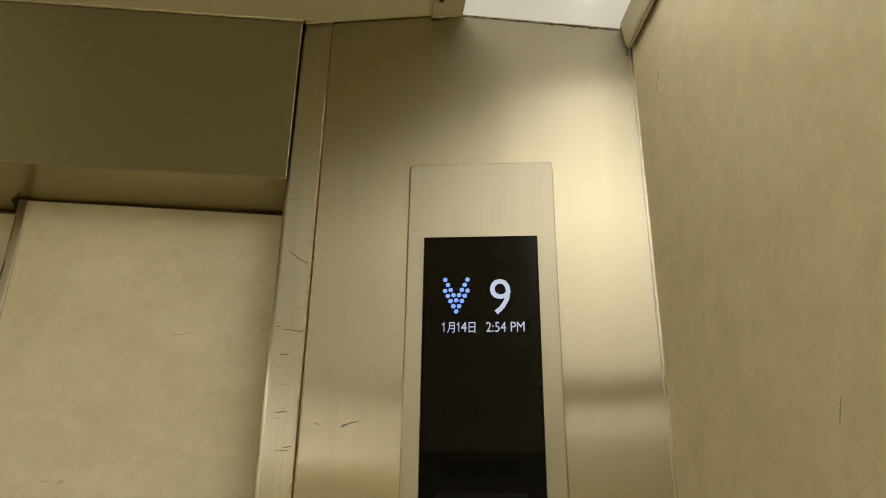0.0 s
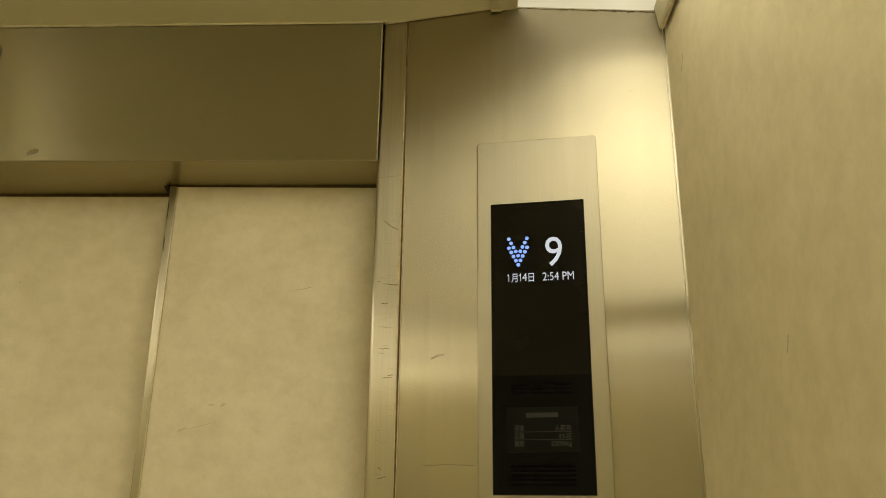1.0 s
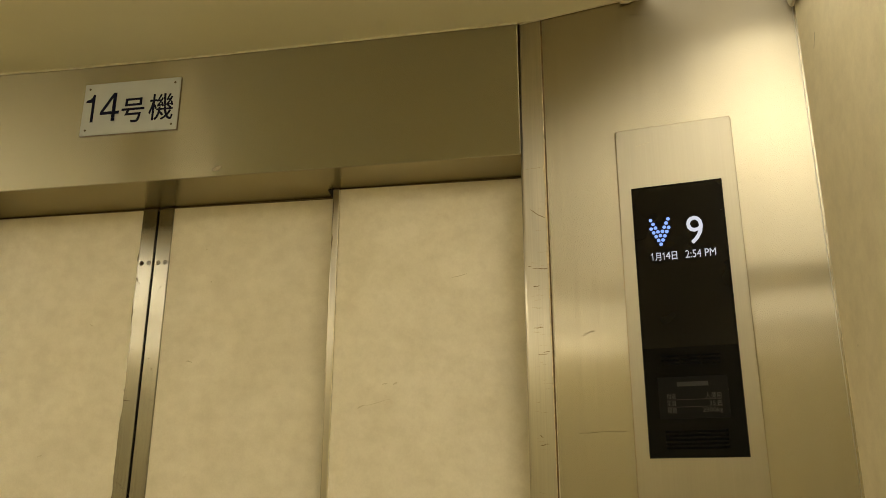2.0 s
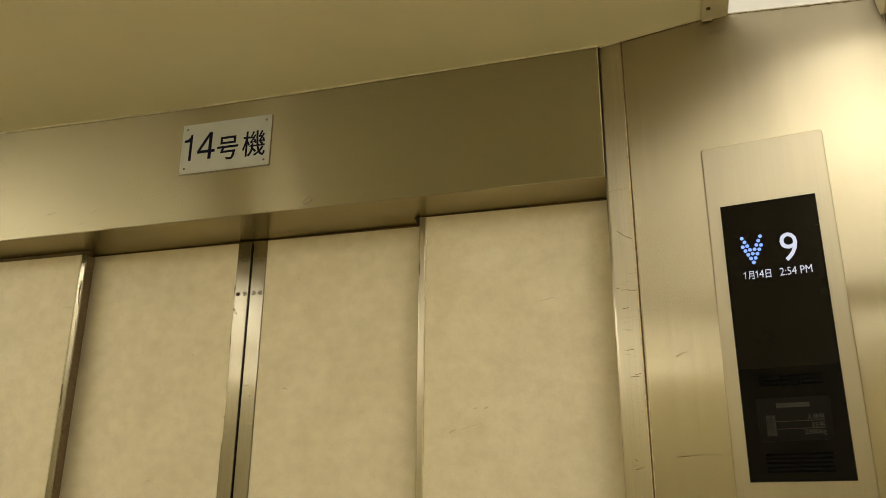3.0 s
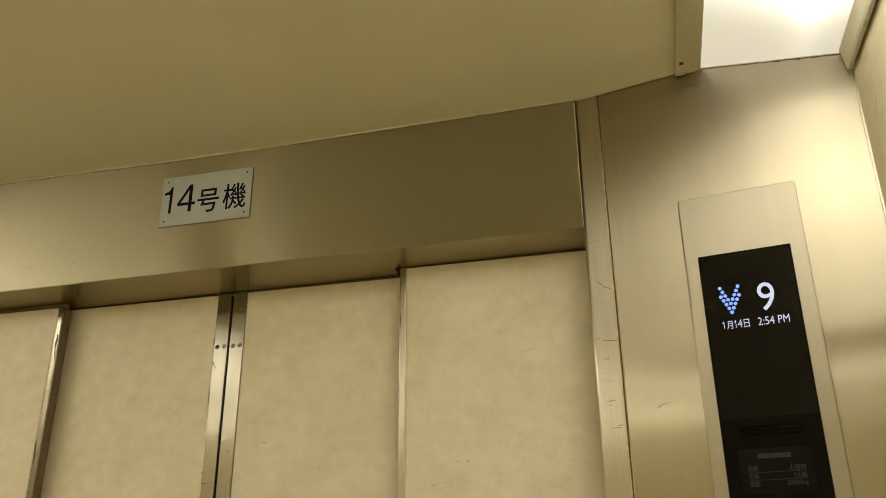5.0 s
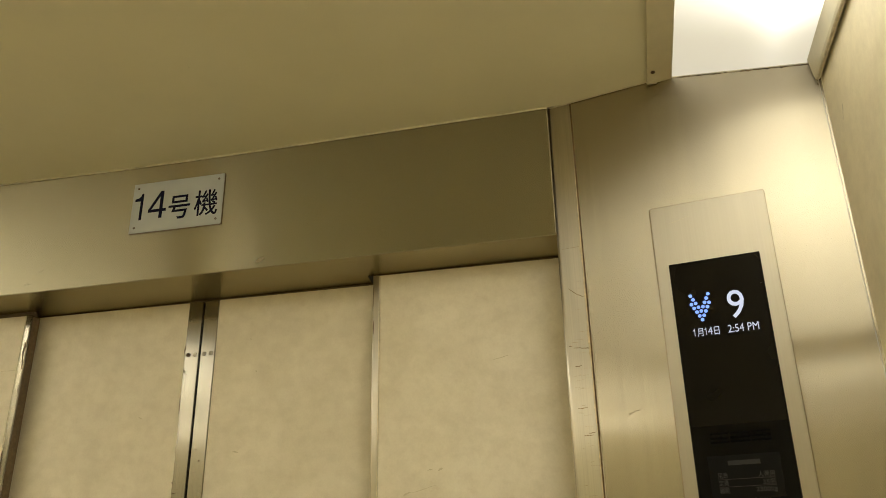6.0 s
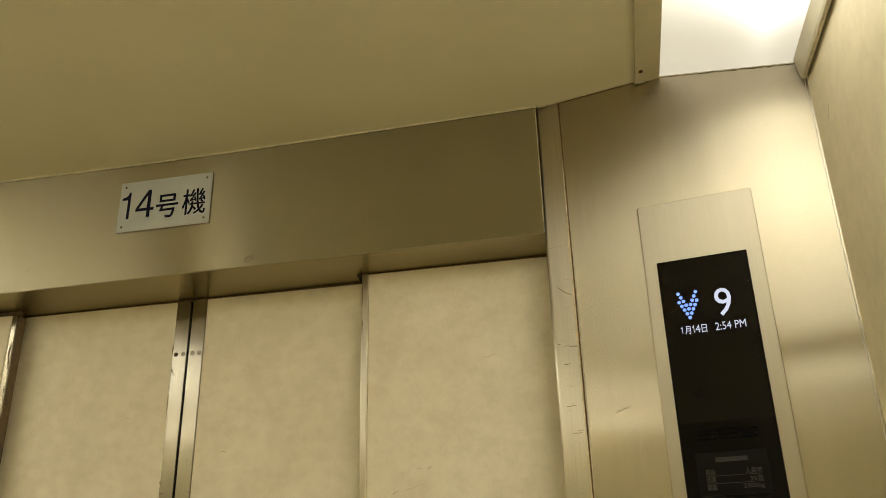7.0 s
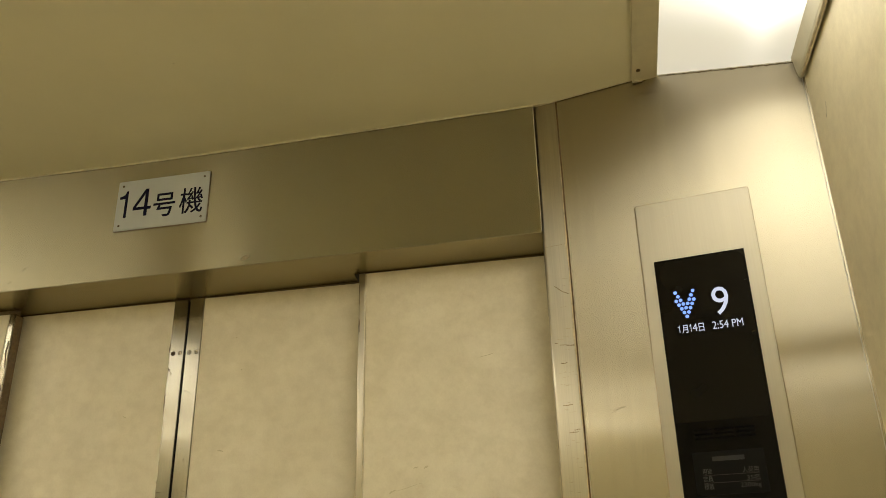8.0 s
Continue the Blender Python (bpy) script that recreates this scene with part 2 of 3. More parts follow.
def prism(points, a, b, axis, bm=None):
    """A closed outline drawn out along an axis from a to b. Outline: (x, z) for 'y', (x, y) for 'z', (y, z) for 'x'."""
    bm = bm or bmesh.new()

    def place(p, d):
        return {"y": (p[0], d, p[1]), "z": (p[0], p[1], d), "x": (d, p[0], p[1])}[axis]

    low = [bm.verts.new(place(p, a)) for p in points]
    high = [bm.verts.new(place(p, b)) for p in points]
    bm.faces.new(low)
    bm.faces.new(high)
    for i in range(len(points)):
        j = (i + 1) % len(points)
        bm.faces.new((low[i], low[j], high[j], high[i]))
    return bm


def arc(cx, cy, r, a0, a1, steps=6):
    return [(cx + r * math.cos(radians(a0 + (a1 - a0) * i / steps)), cy + r * math.sin(radians(a0 + (a1 - a0) * i / steps))) for i in range(steps + 1)]


def rounded(x0, x1, z0, z1, r):
    return arc(x1 - r, z1 - r, r, 0, 90, 4) + arc(x0 + r, z1 - r, r, 90, 180, 4) + arc(x0 + r, z0 + r, r, 180, 270, 4) + arc(x1 - r, z0 + r, r, 270, 360, 4)


def plate(x0, x1, z0, z1, front, back, r=0.003, edge=0.0008):
    """An upright plate with rounded corners and a softened front edge."""
    bm = prism(rounded(x0, x1, z0, z1, r), front, back, "y")
    rim = [e for e in bm.edges if all(abs(v.co.y - front) < 1e-6 for v in e.verts)]
    bmesh.ops.bevel(bm, geom=rim, offset=edge, segments=2, profile=0.5, affect="EDGES")
    return bm


def disc(x, z, r, front, back, sides=16, bm=None):
    return prism([(x + r * math.cos(2 * math.pi * i / sides), z + r * math.sin(2 * math.pi * i / sides)) for i in range(sides)], front, back, "y", bm)


def screw_head(x, z, r, front, back):
    """A countersunk head with a cross recess."""
    bm = bmesh.new()
    rings = [(r, back), (r, front + 0.0003), (r * 0.86, front), (r * 0.42, front), (r * 0.30, front + 0.0012)]
    loops = [[bm.verts.new((x + q * math.cos(math.pi * i / 8), y, z + q * math.sin(math.pi * i / 8))) for i in range(16)] for q, y in rings]
    for a, b in zip(loops, loops[1:]):
        for i in range(16):
            j = (i + 1) % 16
            bm.faces.new((a[i], a[j], b[j], b[i]))
    bm.faces.new(loops[-1])
    return bm


GLYPHS = {}


def glyph_mesh(text, bold=0.0):
    """The flat outline of a text in the built-in font."""
    if (text, bold) not in GLYPHS:
        curve = bpy.data.curves.new("lettering", "FONT")
        curve.body, curve.offset, curve.resolution_u = text, bold, 3
        ob = new("lettering", curve)
        GLYPHS[text, bold] = bpy.data.meshes.new_from_object(ob.evaluated_get(bpy.context.evaluated_depsgraph_get()))
        bpy.data.objects.remove(ob)
    return GLYPHS[text, bold]


def lettering(bm, text, x0, x1, z0, z1, front, bold=0.0, thick=0.0003):
    """Lettering fitted into an upright box, standing a little proud of y = front."""
    piece = bmesh.new()
    piece.from_mesh(glyph_mesh(text, bold))
    xs, ys = [v.co.x for v in piece.verts], [v.co.y for v in piece.verts]
    grown = bmesh.ops.extrude_face_region(piece, geom=piece.faces[:])["geom"]
    for v in piece.verts:
        v.co = (x0 + (v.co.x - min(xs)) / (max(xs) - min(xs)) * (x1 - x0), front, z0 + (v.co.y - min(ys)) / (max(ys) - min(ys)) * (z1 - z0))
    for v in grown:
        if isinstance(v, bmesh.types.BMVert):
            v.co.y = front - thick
    me = bpy.data.meshes.new("piece")
    piece.to_mesh(me)
    piece.free()
    bm.from_mesh(me)
    bpy.data.meshes.remove(me)
    return bm


def flagged_one(bm, x0, x1, z0, z1, front, thick=0.0003):
    """A numeral 1 with a curved flag."""
    w, h = x1 - x0, z1 - z0
    outline = [(1.0, 0.0), (1.0, 1.0), (0.78, 1.0), (0.68, 0.91), (0.46, 0.84), (0.0, 0.80), (0.0, 0.715), (0.68, 0.715), (0.68, 0.0)]
    return prism([(x0 + a * w, z0 + b * h) for a, b in outline], front - thick, front, "y", bm)


def four(bm, x0, x1, z0, z1, front, thick=0.0003):
    """A slim open numeral 4 of three strokes."""
    w, h = x1 - x0, z1 - z0
    for k, outline in enumerate(([(0.62, 0.0), (0.80, 0.0), (0.80, 1.0), (0.62, 1.0)], [(0.0, 0.24), (1.0, 0.24), (1.0, 0.345), (0.0, 0.345)], [(0.0, 0.345), (0.17, 0.345), (0.80, 1.0), (0.62, 1.0)])):
        prism([(x0 + a * w, z0 + b * h) for a, b in outline], front - thick - k * 0.00003, front, "y", bm)
    return bm


def scratch(bm, x0, z0, x1, z1, wide, front, seed=0):
    """A thin uneven scuff from one place to another, a hair proud of y = front."""
    rnd = random.Random(seed)
    n = 5
    d = Vector((x1 - x0, z1 - z0))
    side = Vector((-d.y, d.x)).normalized()
    top, low = [], []
    for i in range(n + 1):
        c = Vector((x0, z0)) + d * (i / n) + side * rnd.uniform(-0.4, 0.4) * wide
        half = wide * 0.5 * (0.25 + 0.75 * math.sin(math.pi * (0.08 + 0.84 * i / n))) * rnd.uniform(0.7, 1.2)
        top.append(tuple(c + side * half))
        low.append(tuple(c - side * half))
    return prism(top + low[::-1], front - 0.00025, front + 0.0002, "y", bm)


# ---- setting ----
def sag(x):
    """How far the ceiling sheet hangs below its edges, over the doors."""
    return -0.0065 * min(1.0, min(-x, x - 2 * MID_X) / 0.5) if 2 * MID_X < x < 0 else 0.0


def room():
    floor = finish("floor", slab(LEFT_X - 0.05, WALL_X + 0.05, REAR_Y - 0.05, SHAFT_Y, -0.05, 0.0), FLOOR_VINYL)
    tagged(floor, "light beige vinyl floor of the lift car", "floor", kind="structure")
    right = finish("wall_right", slab(WALL_X, WALL_X + 0.03, REAR_Y, 0.9, 0, ROOF), WALL_LAMINATE)
    tagged(right, "mottled beige laminate side wall with faint scratches", "wall", kind="structure")
    left = finish("wall_left", slab(LEFT_X - 0.03, LEFT_X, REAR_Y, 0.9, 0, ROOF), WALL_LAMINATE)
    tagged(left, "mottled beige laminate side wall", "wall", kind="structure")
    rear = finish("wall_rear", slab(LEFT_X - 0.03, WALL_X + 0.03, REAR_Y - 0.03, REAR_Y, 0, ROOF), REAR_LAMINATE)
    tagged(rear, "pale laminate rear wall", "wall", kind="structure")
    roof = finish("roof", slab(LEFT_X - 0.05, WALL_X + 0.05, REAR_Y - 0.05, SHAFT_Y + 0.03, ROOF, ROOF + 0.03), DARK)
    tagged(roof, "dark roof above the ceiling panels", "roof", kind="structure")
    shaft = finish("wall_shaft", slab(LEFT_X - 0.05, WALL_X + 0.05, SHAFT_Y, SHAFT_Y + 0.03, 0, ROOF), DARK)
    tagged(shaft, "dark landing side behind the doors", "wall", kind="structure")
    # the lowered middle panel of the ceiling with its pale folded lip along the front
    edge = 0.147
    bm = bmesh.new()
    stations = [2 * MID_X * k / 12 for k in range(13)]
    rows = [[bm.verts.new((x, y, CEIL + sag(x) + up)) for x in stations] for y, up in ((REAR_Y, 0.0), (0.8815, 0.0), (0.8815, 0.02), (REAR_Y, 0.02))]
    for low, high in zip(rows, rows[1:] + rows[:1]):
        for k in range(12):
            bm.faces.new((low[k], low[k + 1], high[k + 1], high[k]))
    for turn in (1, -1):
        flap = prism([(0.0, REAR_Y), (edge, REAR_Y), (edge, 0.8625), (GAP_X, 0.8815), (0.0, 0.8815)], CEIL, CEIL + 0.02, "z")
        for v in flap.verts:
            v.co.z += 0.006 * v.co.x / edge
            v.co.x = v.co.x if turn > 0 else 2 * MID_X - v.co.x
        flap_mesh = bpy.data.meshes.new("flap")
        flap.to_mesh(flap_mesh)
        flap.free()
        bm.from_mesh(flap_mesh)
        bpy.data.meshes.remove(flap_mesh)
    ceiling = finish("ceiling", bm, CEILING_PAINT)
    tagged(ceiling, "beige painted sheet metal ceiling panel", "ceiling", kind="structure")
    part("fleck", slab(-0.4610, -0.4592, 0.6452, 0.6466, CEIL + sag(-0.46) - 0.0006, CEIL + sag(-0.46)), LIP, ceiling)
    bm = bmesh.new()
    rim = [(-0.0030, 0.0020), (-0.0030, -0.0014), (-0.0025, -0.0021), (-0.0011, -0.0021), (-0.0006, -0.0016), (-0.0006, 0.0020)]
    loops = [[bm.verts.new((x, HEADER_Y + y, CEIL + sag(x) + z)) for y, z in rim] for x in stations]
    for one, two in zip(loops, loops[1:]):
        for k in range(6):
            bm.faces.new((one[k], one[(k + 1) % 6], two[(k + 1) % 6], two[k]))
    lip = finish("trim_ceiling", bm, LIP)
    tagged(lip, "thin pale folded lip between ceiling and door header", "trim", kind="structure")
    bm = slab(-0.034, 0.1150, -0.0040, -0.0008, CEIL - 0.0006, CEIL + 0.003, 0.0008)
    for v in bm.verts:
        v.co.z += 0.006 * max(v.co.x + 0.035, 0.0) / edge
    side = finish("trim_ceiling_side", bm, LIP, at=PANEL)
    tagged(side, "thin pale folded lip above the steel panel", "trim", kind="structure")
    # old sealant where the opal sheet meets the steel panel
    rnd = random.Random(3)
    for name, colour, count, tall in (("trim_sealant", SEALANT, 60, 0.0011), ("trim_sealant_dirt", GRIME, 60, 0.0030)):
        bm = bmesh.new()
        line = []
        for k in range(count + 1):
            along = 0.1480 + (0.3250 - 0.1480) * k / count
            x = GAP_X + along * math.cos(radians(SPLAY))
            z = CEIL + 0.0058 - 0.028 * (x - 0.180) / 0.174
            thick = tall * (rnd.uniform(0.5, 1.1) if colour is SEALANT else max(0.30, rnd.uniform(-0.2, 0.95)) * (0.55 + 0.8 * k / count))
            line.append((along, z, thick))
        front = -0.0016 if colour is SEALANT else -0.0007
        loops = [[bm.verts.new((along, y, z - d)) for y, d in ((0.0, -0.001), (front, -0.001), (front, thick), (0.0, thick + 0.0004))] for along, z, thick in line]
        for one, two in zip(loops, loops[1:]):
            for k in range(4):
                bm.faces.new((one[k], one[(k + 1) % 4], two[(k + 1) % 4], two[k]))
        ob = finish(name, bm, colour, at=PANEL)
        tagged(ob, "pale uneven sealant along the light" if colour is SEALANT else "brown grime along the light's edge", "sealant", kind="structure")
    # scratches in the side wall
    turned = pose(WALL_X, 0, 0, 0, 0, -90)
    bm = bmesh.new()
    for k, (y0, z0, y1, z1) in enumerate([(-0.761, 2.179, -0.773, 2.163), (-0.561, 1.798, -0.567, 1.784), (-0.772, 1.800, -0.774, 1.798)]):
        scratch(bm, y0, z0, y1, z1, 0.0009, 0, k + 40)
    ob = part("scratches", bm, SCUFF_FAINT, right, "fine upright scratches", turned)
    tagged(ob, kind="stuff")


def header():
    """A folded steel sheet over the doors: front face and soffit."""
    t = 0.0015
    fold = arc(HEADER_Y + 0.0016, SOFFIT + 0.0016, 0.0016, 180, 270, 4)
    inner = arc(HEADER_Y + 0.0016, SOFFIT + 0.0016, 0.0016 - t, 270, 180, 4)

    def hung(outline):
        """Drawn out over the doorway; it hangs a little lower at its far end."""
        bm = prism(outline, 2 * MID_X + 0.0005, -0.0005, "x")
        for v in bm.verts:
            if v.co.z < SOFFIT + 0.01:
                v.co.z += 0.0045 * v.co.x
        return bm

    ob = finish("wall_header", hung([(HEADER_Y, ROOF)] + fold + inner + [(HEADER_Y + t, ROOF)]), STEEL_LEVEL)
    part("soffit", hung([(HEADER_Y + 0.0018, SOFFIT), (1.06, SOFFIT), (1.06, SOFFIT + t), (HEADER_Y + 0.0018, SOFFIT + t)]), STEEL_SOFFIT, ob, "soiled brushed steel soffit")
    tagged(ob, "brushed steel door header with a folded mirror-like soffit", "header", kind="structure")
    part("end_lip", prism(rounded(-0.0022, -0.0010, HEADER_Y - 0.0006, HEADER_Y + 0.0008, 0.0004), SOFFIT + 0.002, CEIL - 0.004, "z"), BEAD, ob, "thin pale folded end")
    bm = bmesh.new()
    for k, (x0, z0, x1, z1) in enumerate([(-0.936, 2.132, -0.916, 2.134), (-0.867, 2.109, -0.858, 2.110), (-0.985, 2.113, -0.972, 2.113), (-0.845, 2.127, -0.836, 2.132)]):
        scratch(bm, x0, z0, x1, z1, 0.0012, HEADER_Y, k)
    tagged(part("scuff_marks", bm, STEEL_SMUDGE, ob, "small dull scuffs"), kind="stuff")
    part("smudge", prism([(-0.4520 + 0.0075 * math.cos(a) - 0.0012 * math.sin(a), 2.1090 + 0.0030 * math.cos(a) + 0.0030 * math.sin(a)) for a in np.linspace(0, 2 * math.pi, 16, endpoint=False).tolist()], HEADER_Y - 0.0002, HEADER_Y + 0.0002, "y"), STEEL_SMUDGE, ob, "dull brown smudge")
    bm = scratch(bmesh.new(), -0.714, -0.895, -0.7195, -0.936, 0.0016, 0, 11)
    part("soffit_scratch", bm, STEEL_SMUDGE, ob, "faint scratch", pose(0, 0, SOFFIT, 90))


def return_side(m, side):
    """The splayed steel panel beside the doors and the jamb post at its edge; m mirrors the far side."""
    flip = Matrix.Diagonal((-1, 1, 1, 1)) if m < 0 else Matrix.Identity(4)

    def put(bm):
        bmesh.ops.transform(bm, matrix=flip, verts=bm.verts)
        return bm

    at = PANEL if m > 0 else pose(2 * MID_X - GAP_X, HEADER_Y, 0, 0, 0, -SPLAY)
    panel = finish("wall_return_" + side, put(slab(-0.0004, PANEL_W + 0.004, 0, 0.012, 0, ROOF, 0.0002)), STEEL_UP, at=at)
    tagged(panel, "vertically brushed steel return panel of the lift car", "wall panel", kind="structure")
    # a rounded post whose flank runs back to the door leaves
    r = 0.0055
    outline = [(-0.0024, 0.012), (-0.0024, 0.0010), (-0.0032, 0.0)] + arc(-0.0382 + r, r, r, 270, 180, 7) + [(-0.0415, 0.085), (-0.030, 0.085), (-0.030, 0.012)]
    post = finish("door_jamb_" + side, put(prism(outline, 0, ROOF, "z")), STEEL_EDGE, at=at)
    tagged(post, "worn steel door jamb with a rounded scratched edge", "jamb", kind="structure")
    seal = finish("trim_groove_" + side, put(slab(-0.0026, -0.0004, 0.0003, 0.010, 0, ROOF)), RUST_LINE, at=at)
    tagged(seal, "rust-brown groove between jamb and steel panel", "trim", kind="structure")
    part("edge_bead", put(prism(rounded(-0.0042, -0.0026, -0.0006, 0.0012, 0.0006), 1.905, 2.20, "z")), BEAD, post, "pale bead with rust flecks")
    # paint and filler chipped along the groove
    rnd = random.Random(31)
    ragged, reach = [], 0.0006
    for k in range(110):
        z = 1.600 + 0.520 * k / 109
        reach = min(max(reach + rnd.uniform(-0.0008, 0.0008), 0.0002), 0.0026 if 1.85 < z < 2.10 else 0.0012)
        ragged.append((-0.0028 - reach, z))
    chipped = prism([(-0.0024, 1.600)] + [(-0.0024, 2.120)] + ragged[::-1], -0.0009, 0.0004, "y")
    bmesh.ops.recalc_face_normals(chipped, faces=chipped.faces)
    part("chipped_filler", put(chipped), SEALANT_TAN, post, "pale tan filler chipped along the groove")
    part("corner_fold", put(prism(rounded(PANEL_W - 0.0036, PANEL_W - 0.0024, -0.0006, 0.0010, 0.0004), 0, 2.262, "z")), STEEL_EDGE, panel, "thin folded steel edge in the corner")
    part("edge_lip", put(prism(rounded(-0.0003, 0.0009, -0.0007, 0.0010, 0.0004), 0, 2.06, "z")), BEAD, panel, "thin tan edge")
    if m < 0:
        return
    bm = bmesh.new()
    dark = [(-0.026, 2.018, -0.018, 2.011), (-0.021, 2.013, -0.014, 2.008), (-0.016, 2.009, -0.006, 2.0035), (-0.025, 1.9344, -0.005, 1.932), (-0.012, 1.933, -0.005, 1.931),
            (-0.025, 1.9086, -0.016, 1.909), (-0.026, 1.853, -0.013, 1.8537), (-0.021, 1.8180, -0.008, 1.8186), (-0.014, 1.8210, -0.0057, 1.8213), (-0.022, 1.7035, -0.0105, 1.7055),
            (-0.031, 1.937, -0.027, 1.937), (-0.022, 1.716, -0.018, 1.713)]
    for k, row in enumerate(dark):
        scratch(bm, *row, 0.0011, 0, k)
    tagged(part("scratches", bm, SCUFF, post, "dark scratches and scuffs"), kind="stuff")
    bm = bmesh.new()
    rnd = random.Random(7)
    for k in range(46):
        z = rnd.choice((rnd.uniform(1.60, 2.05), rnd.uniform(1.78, 1.95)))
        x = rnd.uniform(-0.029, -0.012)
        scratch(bm, x, z, x + rnd.uniform(0.003, 0.013), z + rnd.uniform(-0.0012, 0.0012), rnd.uniform(0.0003, 0.0007), 0, k + 100)
    scratch(bm, -0.033, 2.077, -0.003, 2.078, 0.0008, 0, 3)
    tagged(part("fine_scratches", bm, SCUFF_FAINT, post, "fine level scratches"), kind="stuff")
    bm = bmesh.new()
    marks = [(0.2915, 2.2488, 0.2930, 2.2490), (0.2865, 2.1713, 0.2900, 2.1706), (0.3120, 2.1420, 0.3128, 2.1404), (0.0128, 1.8430, 0.0175, 1.8415), (0.0388, 1.8409, 0.047, 1.8424), (0.045, 1.8430, 0.0541, 1.8442), (0.038, 1.8395, 0.043, 1.8397), (0.0272, 1.7168, 0.060, 1.7186), (0.058, 1.7186, 0.0895, 1.7176)]
    for k, row in enumerate(marks):
        scratch(bm, *row, 0.0007 if k > 2 else 0.0005, 0, k + 20)
    tagged(part("scratches", bm, SCUFF, panel, "short dark scratches"), kind="stuff")


def door_leaf(number, outer, side):
    """One leaf of the four-leaf sliding door. side +1: towards the steel panel seen; -1: the mirrored leaf."""
    front = OUTER_Y if outer else INNER_Y
    strip = 0.0105 if outer else 0.0253
    near, far = (0.306, 0.66) if outer else (0.0019, 0.330)
    deep, leaf_top = 0.019 if outer else 0.026, LEAF_TOPS[number - 1]

    def span(a, b):
        return sorted((MID_X + side * a, MID_X + side * b))

    x0, x1 = span(near + strip, far)
    leaf = finish("door_%d" % number, slab(x0, x1, front, front + deep, 0.004, leaf_top, 0.0008), DOOR_LAMINATE)
    tagged(leaf, "closed beige laminate lift door leaf with a steel edge", "door", "door leaves", "structure")
    x0, x1 = span(near, near + strip - 0.0003)
    part("edge_strip", slab(x0, x1, front - 0.0015, front + deep, 0.004, leaf_top + 0.0006, 0.0012), STEEL_EDGE if outer and side > 0 else STEEL_STRIP, leaf, "worn brushed steel edge strip")
    # brown strip added over the leaf; it paints the soft shade below the soffit
    x0, x1 = span(near, far)
    bm = slab(x0, x1, front + 0.003, front + 0.012, leaf_top - 0.001, SOFFIT - 0.0004)
    for v in bm.verts:
        v.co.z += 0.0045 * v.co.x if v.co.z > leaf_top else 0.0
    part("top_shade", bm, SHADE_BROWN, leaf, "brown strip painting the soft shade along the top")
    if outer:
        x0, x1 = span(near + strip - 0.0008, near + strip + 0.0010)
        part("edge_bead", slab(x0, x1, front - 0.0020, front + 0.002, 0.004, leaf_top - 0.001, 0.0006), LIP, leaf, "thin pale bead")
        x0, x1 = span(near - 0.011, near + 0.004)
    # brown sheet laid on leaf 1's strip side, so its shade is painted
    if outer and side < 0:
        x1 = MID_X + side * near
        part("side_shade", slab(x1 - 0.0004, x1 + 0.0005, front + 0.002, front + deep, 0.004, leaf_top - 0.002), SHADE_BROWN, leaf, "brown sheet painting the edge strip's side as shaded")
    if outer and side > 0:
        # black wedge added in place of the small dark notch under the soffit
        part("notch_wedge", prism([(x0 if side > 0 else x1, SOFFIT - 0.0005), (x1 if side > 0 else x0, SOFFIT - 0.0005), (x1 if side > 0 else x0, SOFFIT - 0.0165), ((x0 + x1) / 2, SOFFIT - 0.0125)],
             front + 0.004, front + 0.020, "y"), DARK, leaf, "small black wedge in place of a dark notch")
    elif not outer:
        # black strip added inside the middle gap, so its shade is painted
        x0, x1 = span(0.0001, near - 0.0002)
        part("gap_shade", slab(x0, x1, front + 0.004, front + 0.020, 0.004, leaf_top - 0.002, 0.0004), BLACK_SLOT, leaf, "black strip painting the dark of the gap")
        for k, at in enumerate((0.0075, 0.0198) if side < 0 else (0.0088, 0.0210)):
            rusty = side < 0 and k == 1
            x = MID_X + side * at
            head = part("screw", screw_head(x, SCREW_Z, 0.0029, front - 0.0025, front), SCREW_RUST if rusty else SCREW_STEEL, leaf, "rusty screw" if rusty else "steel screw")
            # dark ring and dot paint the shade round the head and in its recess
            part("ring_shade", disc(x, SCREW_Z, 0.0037, front - 0.0019, front, 16), DARK, head)
            part("recess", disc(x, SCREW_Z, 0.0012, front - 0.0026, front - 0.001, 10), DARK, head)
        rnd = random.Random(number)
        bm2 = bmesh.new()
        for k in range(7):
            x = MID_X + side * rnd.uniform(0.005, 0.020)
            z = rnd.uniform(1.60, 1.99)
            scratch(bm2, x, z, x + side * rnd.uniform(0.002, 0.005), z + rnd.uniform(-0.004, 0.004), rnd.uniform(0.0008, 0.002), front - 0.0015, k + 60)
        tagged(part("scuff_marks", bm2, STEEL_SMUDGE, leaf, "dull scuffs"), kind="stuff")
